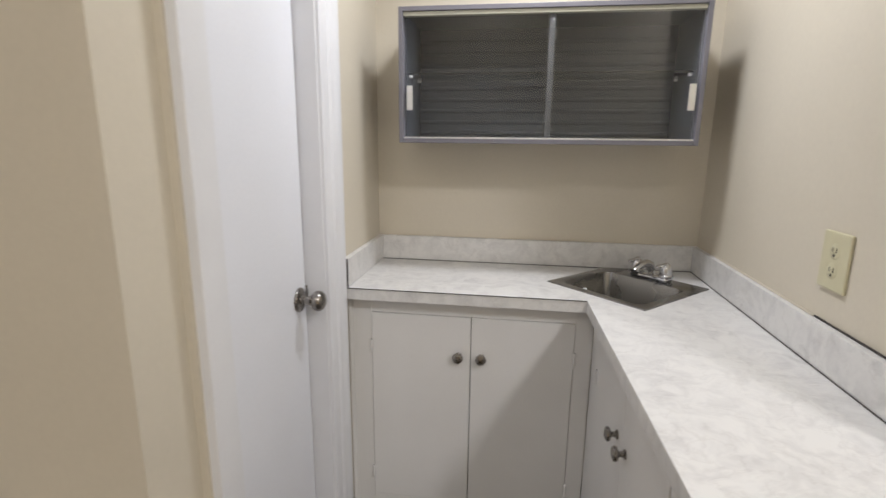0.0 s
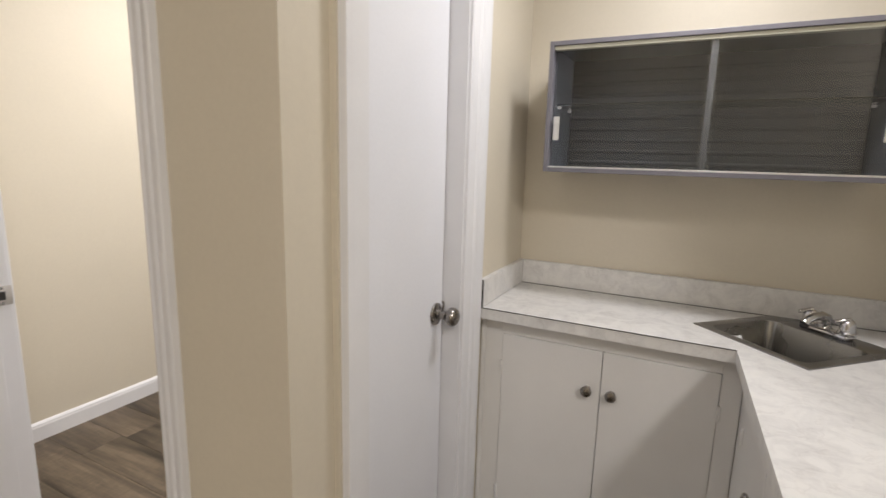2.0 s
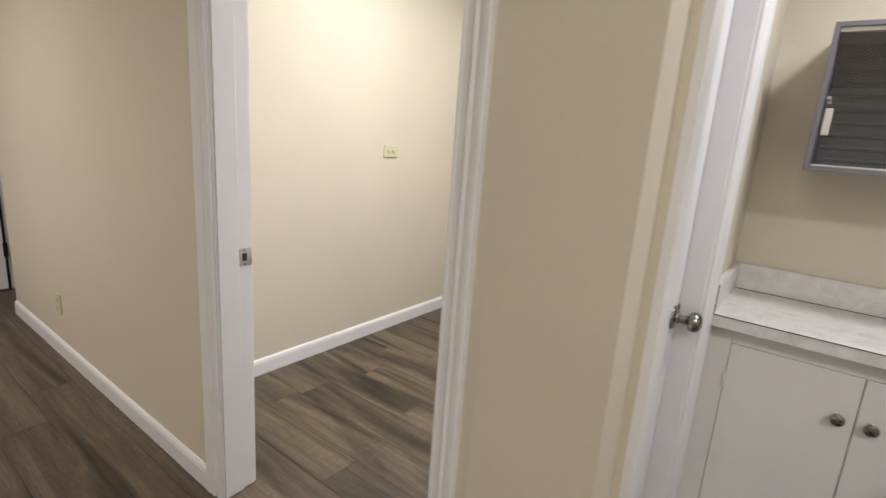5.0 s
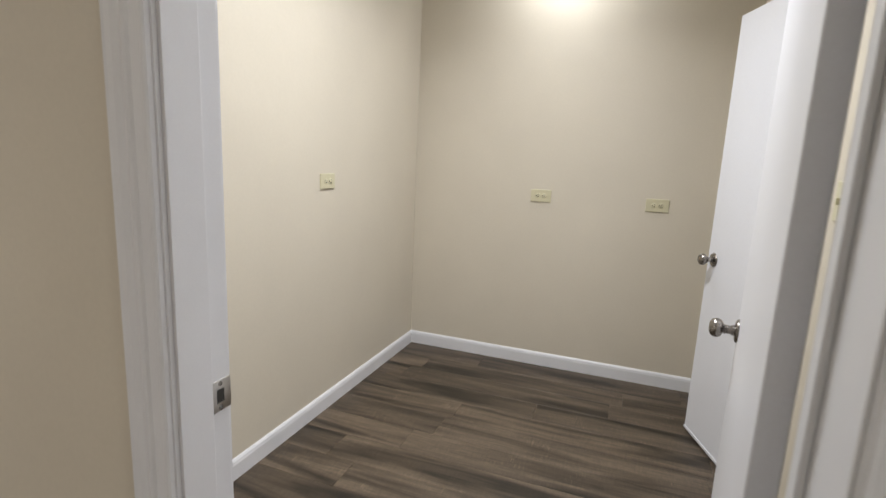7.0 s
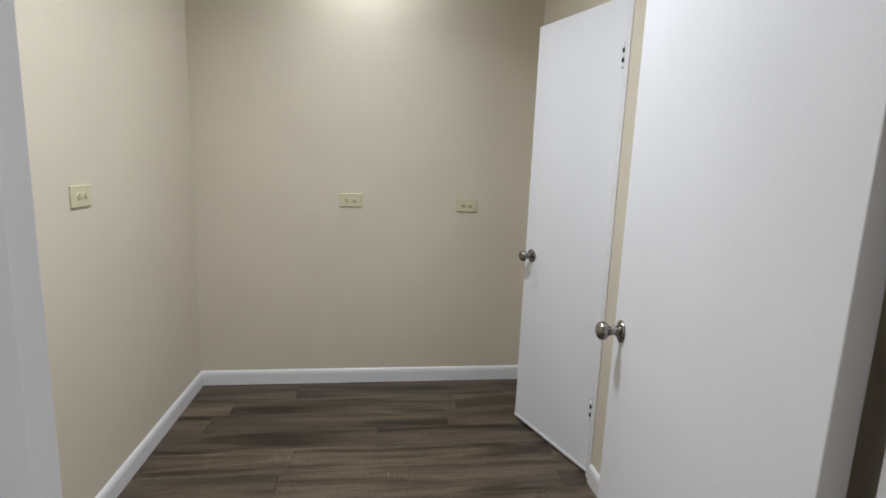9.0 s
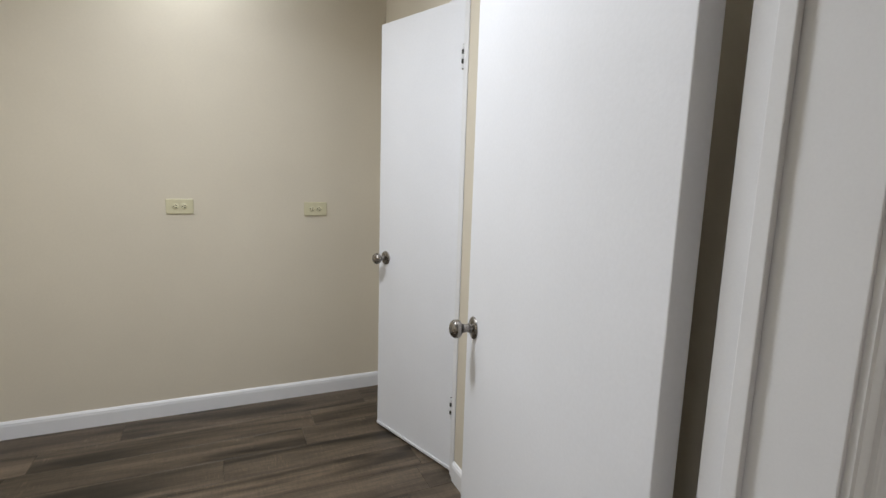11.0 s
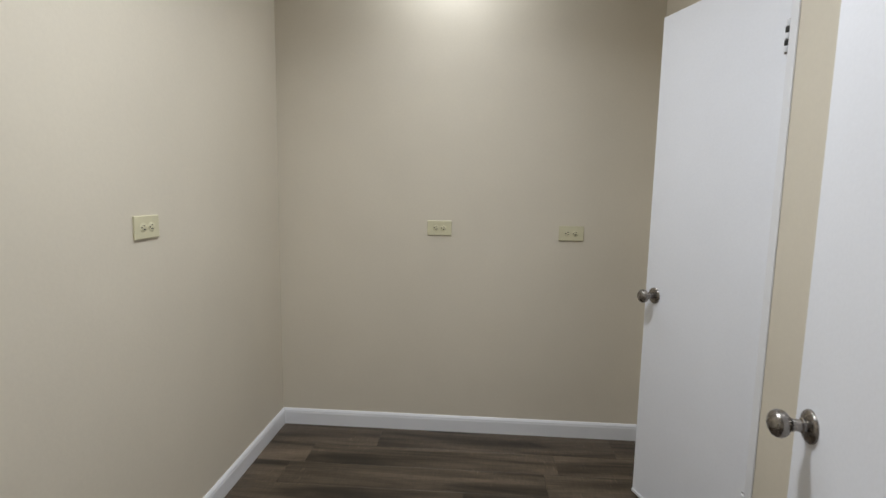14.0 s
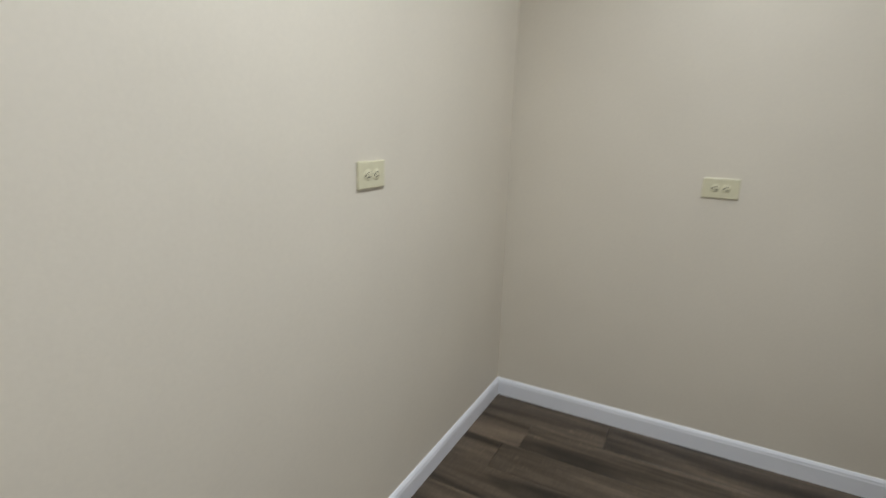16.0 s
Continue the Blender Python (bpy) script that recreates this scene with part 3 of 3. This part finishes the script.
faucet = thing("faucet", pose(0, 0, 0), "small chrome two-handle faucet on the sink's ledge", "faucet")
FY = SH - 0.040
bm = bmesh.new()
box(bm, -0.066, 0.066, FY - 0.021, FY + 0.021, 0.0032, 0.020, 0.008, 3, S)
part("base", bm, CHROME, faucet, "", True)
for sx in (-0.051, 0.051):
    bm = bmesh.new()
    lathe(bm, [(0, 0.018), (0.023, 0.018), (0.023, 0.024), (0.019, 0.028), (0.018, 0.045), (0.015, 0.055), (0.009, 0.060), (0, 0.061)], S @ Matrix.Translation((sx, FY, 0)))
    h = part("handle", bm, CHROME, faucet, "chrome handle", True)
    bm = bmesh.new()
    box(bm, -0.0075, 0.0075, -0.012, 0.028, 0.052, 0.061, 0.004, 3, S @ Matrix.Translation((sx, FY, 0)) @ pose(0, 0, 0, 20, 0, -50 if sx > 0 else -35))
    part("lever", bm, CHROME, h, "", True)
bm = bmesh.new()
tube(bm, [tuple(S @ Vector((0, FY + dy, z))) for dy, z in ((0, 0.016), (0, 0.036), (-0.008, 0.050), (-0.030, 0.058), (-0.060, 0.057), (-0.084, 0.050), (-0.092, 0.040))],
     [0.017, 0.015, 0.0135, 0.0125, 0.0115, 0.011, 0.011], 16)
sp2 = part("spout", bm, CHROME, faucet, "", True)
bm = bmesh.new()
lathe(bm, [(0, 0.030), (0.010, 0.030), (0.011, 0.033), (0.011, 0.041), (0, 0.041)], S @ Matrix.Translation((0, FY - 0.092, 0)))
part("aerator", bm, DARK, sp2, "dark aerator", True)


CKNOB = [(0, 0), (0.011, 0), (0.011, 0.002), (0.007, 0.005), (0.006, 0.012), (0.009, 0.015), (0.0155, 0.018), (0.0170, 0.022), (0.0155, 0.026), (0.009, 0.029), (0, 0.030)]


def base_unit(m, width, depth, doors, label, stile=0.06, top_rail=0.052):
    """A painted base cabinet: its face at local y = 0 looks to -y, it runs along x; doors: (x0, x1, knob x, hinge x)."""
    u = thing("base_cabinet", m, label, "cabinet", "base cabinets under the counter")
    hgt = CE - 0.001
    bm = bmesh.new()
    box(bm, 0, width, 0.022, depth, 0.085, hgt)
    box(bm, 0, width, 0.075, depth, 0.004, 0.085)
    part("body", bm, CABW, u)
    z0, z1 = 0.125, 0.774
    xs = sorted({0, width} | {v for d in doors for v in d[:2]})
    lo, hi = min(d[0] for d in doors), max(d[1] for d in doors)
    bm = bmesh.new()
    box(bm, 0, lo, 0, 0.0215, 0.085, hgt, 0.0012)
    box(bm, hi, width, 0, 0.0215, 0.085, hgt, 0.0012)
    box(bm, lo + 0.0002, hi - 0.0002, 0, 0.0215, z1, hgt, 0.0012)
    box(bm, lo + 0.0002, hi - 0.0002, 0, 0.0215, 0.085, z0, 0.0012)
    part("face_frame", bm, CABW, u)
    bm = bmesh.new()
    box(bm, lo, hi, 0.0185, 0.0215, z0, z1)
    part("gap", bm, RUBBER, u, "dark gap behind the doors")
    for x0, x1, kx, sx in doors:
        bm = bmesh.new()
        box(bm, x0 + 0.0012, x1 - 0.0012, -0.003, 0.016, z0 + 0.0018, z1 - 0.0015, 0.0018)
        d = part("cabinet_door", bm, CABW, u, "white painted flush cabinet door")
        bm = bmesh.new()
        lathe(bm, CKNOB, pose(kx, -0.003, 0.647, 90, 0, 0), 20)
        part("knob", bm, NICKEL, d, "small round brushed nickel knob", True)
        for z in (0.66, 0.21):
            bm = bmesh.new()
            lathe(bm, [(0, z - 0.022), (0.0042, z - 0.022), (0.0048, z - 0.019), (0.0048, z + 0.019), (0.0042, z + 0.022), (0, z + 0.022)], Matrix.Translation((sx, -0.0045, 0)), 12)
            part("hinge", bm, CABW, d, "painted hinge", True)
    return u


base_unit(pose(X_KIT + 0.001, 2.082, 0), 1.057 - X_KIT - 0.002, Y_KIT - 0.002 - 2.082,
          [(0.071, 0.386, 0.348, 0.0705), (0.386, 0.696, 0.419, 0.697)], "white painted base cabinet with two doors under the counter")
base_unit(pose(1.057, 2.0805, 0, 0, 0, -87.8), 0.72, X_KR - 1.090,
          [(0.105, 0.400, 0.3625, 0.104), (0.400, 0.690, 0.4375, 0.691)], "white painted base cabinet with two doors under the long counter")
base_unit(pose(1.0847, 1.3600, 0, 0, 0, -87.8), 0.165, X_KR - 1.096,
          [(0.02, 0.145, 0.125, 0.019)], "white painted base cabinet at the counter's end")
bm = bmesh.new()
extrude_profile(bm, [(0, 0), (0.012, 0), (0.012, 0.004), (0.009, 0.008), (0.004, 0.012), (0, 0.012)], CE - 0.006, Matrix.Translation((X_KIT + 0.002, 2.0815, 0.004)) @ pose(0, 0, 0, 0, 0, -90))
tagged(part("trim", bm, CABW), "thin white quarter-round trim beside the base cabinet", "trim", kind="structure")

# wall cabinet with sliding glass
CX0, CX1, CY0, CZ0, CZ1 = 0.451, 1.318, 2.177, 1.292, 1.680
wc = thing("wall_cabinet", pose(0, 0, 0), "grey metal wall cabinet with sliding glass doors, empty", "cabinet")
T = 0.013
for name, b in (("side_panel", (CX0, CX0 + T, CY0, Y_KIT - 0.001, CZ0, CZ1)), ("side_panel", (CX1 - T, CX1, CY0, Y_KIT - 0.001, CZ0, CZ1)),
                ("bottom_panel", (CX0 + T + 0.0003, CX1 - T - 0.0003, CY0, Y_KIT - 0.001, CZ0, CZ0 + T)), ("top_panel", (CX0 + T + 0.0003, CX1 - T - 0.0003, CY0, Y_KIT - 0.001, CZ1 - T, CZ1))):
    bm = bmesh.new()
    box(bm, *b, bevel=0.0012)
    part(name, bm, GREYM, wc)
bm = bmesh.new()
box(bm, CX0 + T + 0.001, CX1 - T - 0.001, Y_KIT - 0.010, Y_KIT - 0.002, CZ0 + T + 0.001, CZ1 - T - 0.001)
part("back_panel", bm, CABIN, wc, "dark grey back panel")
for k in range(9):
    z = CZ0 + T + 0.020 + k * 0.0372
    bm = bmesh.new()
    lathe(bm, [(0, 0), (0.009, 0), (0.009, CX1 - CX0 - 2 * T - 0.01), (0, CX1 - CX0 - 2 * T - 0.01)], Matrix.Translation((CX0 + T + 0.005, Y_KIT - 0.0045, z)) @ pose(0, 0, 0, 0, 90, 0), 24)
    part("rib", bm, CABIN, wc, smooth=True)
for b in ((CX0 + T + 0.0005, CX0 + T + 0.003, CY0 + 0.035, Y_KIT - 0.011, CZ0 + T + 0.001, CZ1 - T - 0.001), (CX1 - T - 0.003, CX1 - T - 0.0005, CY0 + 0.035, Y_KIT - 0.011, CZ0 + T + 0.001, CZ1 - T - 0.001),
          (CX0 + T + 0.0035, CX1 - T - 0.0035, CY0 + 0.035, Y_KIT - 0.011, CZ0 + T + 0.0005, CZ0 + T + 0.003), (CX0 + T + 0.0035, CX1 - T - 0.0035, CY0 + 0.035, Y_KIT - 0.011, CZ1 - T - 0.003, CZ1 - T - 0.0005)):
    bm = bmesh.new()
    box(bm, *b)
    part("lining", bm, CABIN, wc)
bm = bmesh.new()
box(bm, CX0 + T + 0.001, CX1 - T - 0.001, CY0 + 0.006, CY0 + 0.030, CZ1 - T - 0.012, CZ1 - T - 0.0005, 0.001)
part("top_track", bm, TRACK, wc, "cream plastic sliding track")
bm = bmesh.new()
box(bm, CX0 + T + 0.001, CX1 - T - 0.001, CY0 + 0.004, CY0 + 0.030, CZ0 + T + 0.0005, CZ0 + T + 0.005, 0.001)
part("bottom_track", bm, ALU, wc, "bright aluminium sliding track")
XM = 0.897
for x0, x1, y in ((CX0 + T + 0.002, XM + 0.016, CY0 + 0.020), (XM - 0.016, CX1 - T - 0.002, CY0 + 0.010)):
    bm = bmesh.new()
    box(bm, x0, x1, y, y + 0.004, CZ0 + T + 0.006, CZ1 - T - 0.008)
    g = part("glass_door", bm, GLASS, wc, "clear sliding glass pane")
    g.visible_shadow = False
    bm = bmesh.new()
    xk = x0 + 0.006 if x0 < 0.6 else x1 - 0.024
    box(bm, xk, xk + 0.018, y - 0.007, y - 0.0003, 1.389, 1.461, 0.0015)
    part("pull", bm, ALU, g, "white metal finger pull")
bm = bmesh.new()
box(bm, XM - 0.009, XM + 0.008, CY0 + 0.0145, CY0 + 0.0195, CZ0 + T + 0.006, CZ1 - T - 0.009, 0.001)
part("dust_seal", bm, SEAL, wc, "translucent grey seal where the panes overlap")
bm = bmesh.new()
box(bm, CX0 + T + 0.004, CX1 - T - 0.004, CY0 + 0.060, Y_KIT - 0.020, 1.497, 1.503)
gs = part("glass_shelf", bm, GLASS, wc, "clear glass shelf")
gs.visible_shadow = False
for x in (CX0 + T + 0.003, CX1 - T - 0.013):
    for y in (CY0 + 0.08, Y_KIT - 0.05):
        bm = bmesh.new()
        box(bm, x, x + 0.010, y - 0.006, y + 0.006, 1.490, 1.4965, 0.001)
        part("shelf_clip", bm, ALU, wc)


# ---- wall plates ----
def outlet(m, wide, high, label, switch=False):
    """A plate with two sockets side by side, or a switch, facing local -y, its middle at the origin."""
    o = thing("light_switch" if switch else "outlet", m, label, "light switch" if switch else "outlet", "" if switch else "outlets on the walls")
    bm = bmesh.new()
    box(bm, -wide / 2, wide / 2, -0.007, -0.0002, -high / 2, high / 2, 0.0025)
    pl = part("plate", bm, IVORY, o)
    if switch:
        bm = bmesh.new()
        box(bm, -0.005, 0.005, -0.017, -0.005, -0.010, 0.010, 0.002)
        part("toggle", bm, IVORY, o)
    else:
        tall = high > wide
        for s in (-1, 1):
            cx_, cz_ = (0, s * 0.0195) if tall else (s * 0.0195, 0)
            bm = bmesh.new()
            lathe(bm, [(0, 0), (0.0158, 0), (0.0158, 0.0016), (0.0150, 0.0022), (0, 0.0022)], Matrix.Translation((cx_, -0.0058, cz_)) @ pose(0, 0, 0, 90, 0, 0), 20)
            so = part("socket", bm, IVORY, o, smooth=True)
            for dx, dz, w, h in ((-0.0060, 0.003, 0.0028, 0.0085), (0.0060, 0.003, 0.0032, 0.0100), (0, -0.0080, 0.0058, 0.0052)):
                if not tall:
                    dx, dz, w, h = dz, -dx, h, w
                bm = bmesh.new()
                box(bm, cx_ + dx - w / 2, cx_ + dx + w / 2, -0.0083, -0.0079, cz_ + dz - h / 2, cz_ + dz + h / 2)
                part("slot", bm, DARK, so)
        bm = bmesh.new()
        lathe(bm, [(0.003, 0), (0.003, 0.0008), (0, 0.0012)], Matrix.Translation((0, -0.0059, 0)) @ pose(0, 0, 0, 90, 0, 0), 12)
        part("screw", bm, IVORY, pl, smooth=True)
    return o


outlet(pose(-0.8255, Y_FAR, 1.121), 0.127, 0.077, "ivory outlet set sideways on the far wall")
outlet(pose(-0.1425, Y_FAR, 1.108), 0.127, 0.076, "ivory outlet set sideways on the far wall near the closet")
outlet(pose(X_LEFT, 2.760, 1.190, 0, 0, 90), 0.121, 0.074, "ivory outlet set sideways on the side wall")
outlet(pose(X_KR, 1.693, 1.078, 0, 0, -90), 0.086, 0.115, "upright ivory outlet above the counter")
outlet(pose(X_RIGHT, 2.365, 1.254, 0, 0, -90), 0.072, 0.115, "ivory light switch behind the open door", True)
outlet(pose(-2.59, Y_HALL, 0.300), 0.075, 0.115, "beige outlet low on the hall wall")

# far door at the end of the hall
fd = thing("hall_door", pose(0, 0, 0), "white flush door closed at the end of the hall", "door")
bm = bmesh.new()
box(bm, X_WEST + 0.002, X_WEST + 0.037, 0.51, 1.296, 0.012, 2.03, 0.002)
part("slab", bm, DOORW, fd)
bm = bmesh.new()
box(bm, X_WEST + 0.001, X_WEST + 0.012, 1.2965, 1.316, 0.003, 2.04)
part("gap", bm, RUBBER, fd, "dark gap beside the door")
for z in (0.30, 1.80):
    bm = bmesh.new()
    box(bm, X_WEST + 0.030, X_WEST + 0.046, 1.290, 1.316, z - 0.05, z + 0.05, 0.003)
    part("hinge", bm, BRONZE, fd, "dark bronze hinge")
casing(fd, (X_WEST, 1.317, 0.003), (0, 1, 0), (1, 0, 0), 2.05)
casing(fd, (X_WEST, 0.495, 0.003), (0, -1, 0), (1, 0, 0), 2.05)

# ---- floor planks ----
def planks():
    """Wood-look planks along x, staggered, in the hall and the room."""
    long_, wide = 1.22, 0.1775
    fl = bpy.data.objects["floor"]
    meshes = {}
    rng = random.Random(4)
    y = Y_SOUTH
    while y < Y_FAR - 0.001:
        w = min(wide, Y_FAR - y)
        x0, x1 = (X_LEFT, 0.85) if y > 1.40 else (X_WEST, X_KR if y > 1.25 else X_EAST)
        spans = [(X_WEST, -3.36), (x0, x1)] if 1.40 < y < 3.0 else [(x0, x1)]
        if 1.40 < y < 2.44:
            spans[-1] = (X_LEFT, X_KR)
        for a, b in spans:
            x = a - rng.uniform(0.1, 1.1)
            while x < b:
                lo, hi = max(x, a), min(x + long_, b)
                if hi - lo > 0.03:
                    key = (round(hi - lo, 3), round(w, 3))
                    if key not in meshes:
                        bm = bmesh.new()
                        box(bm, 0.0004, hi - lo - 0.0004, 0.0004, w - 0.0004, -0.0055, 0.0, 0.0008, 1)
                        meshes[key] = mesh_of("plank", bm, PLANK)
                    p = new("plank", meshes[key])
                    p.location = (lo, y, 0)
                    p.parent = fl
                x += long_
        y += wide


planks()
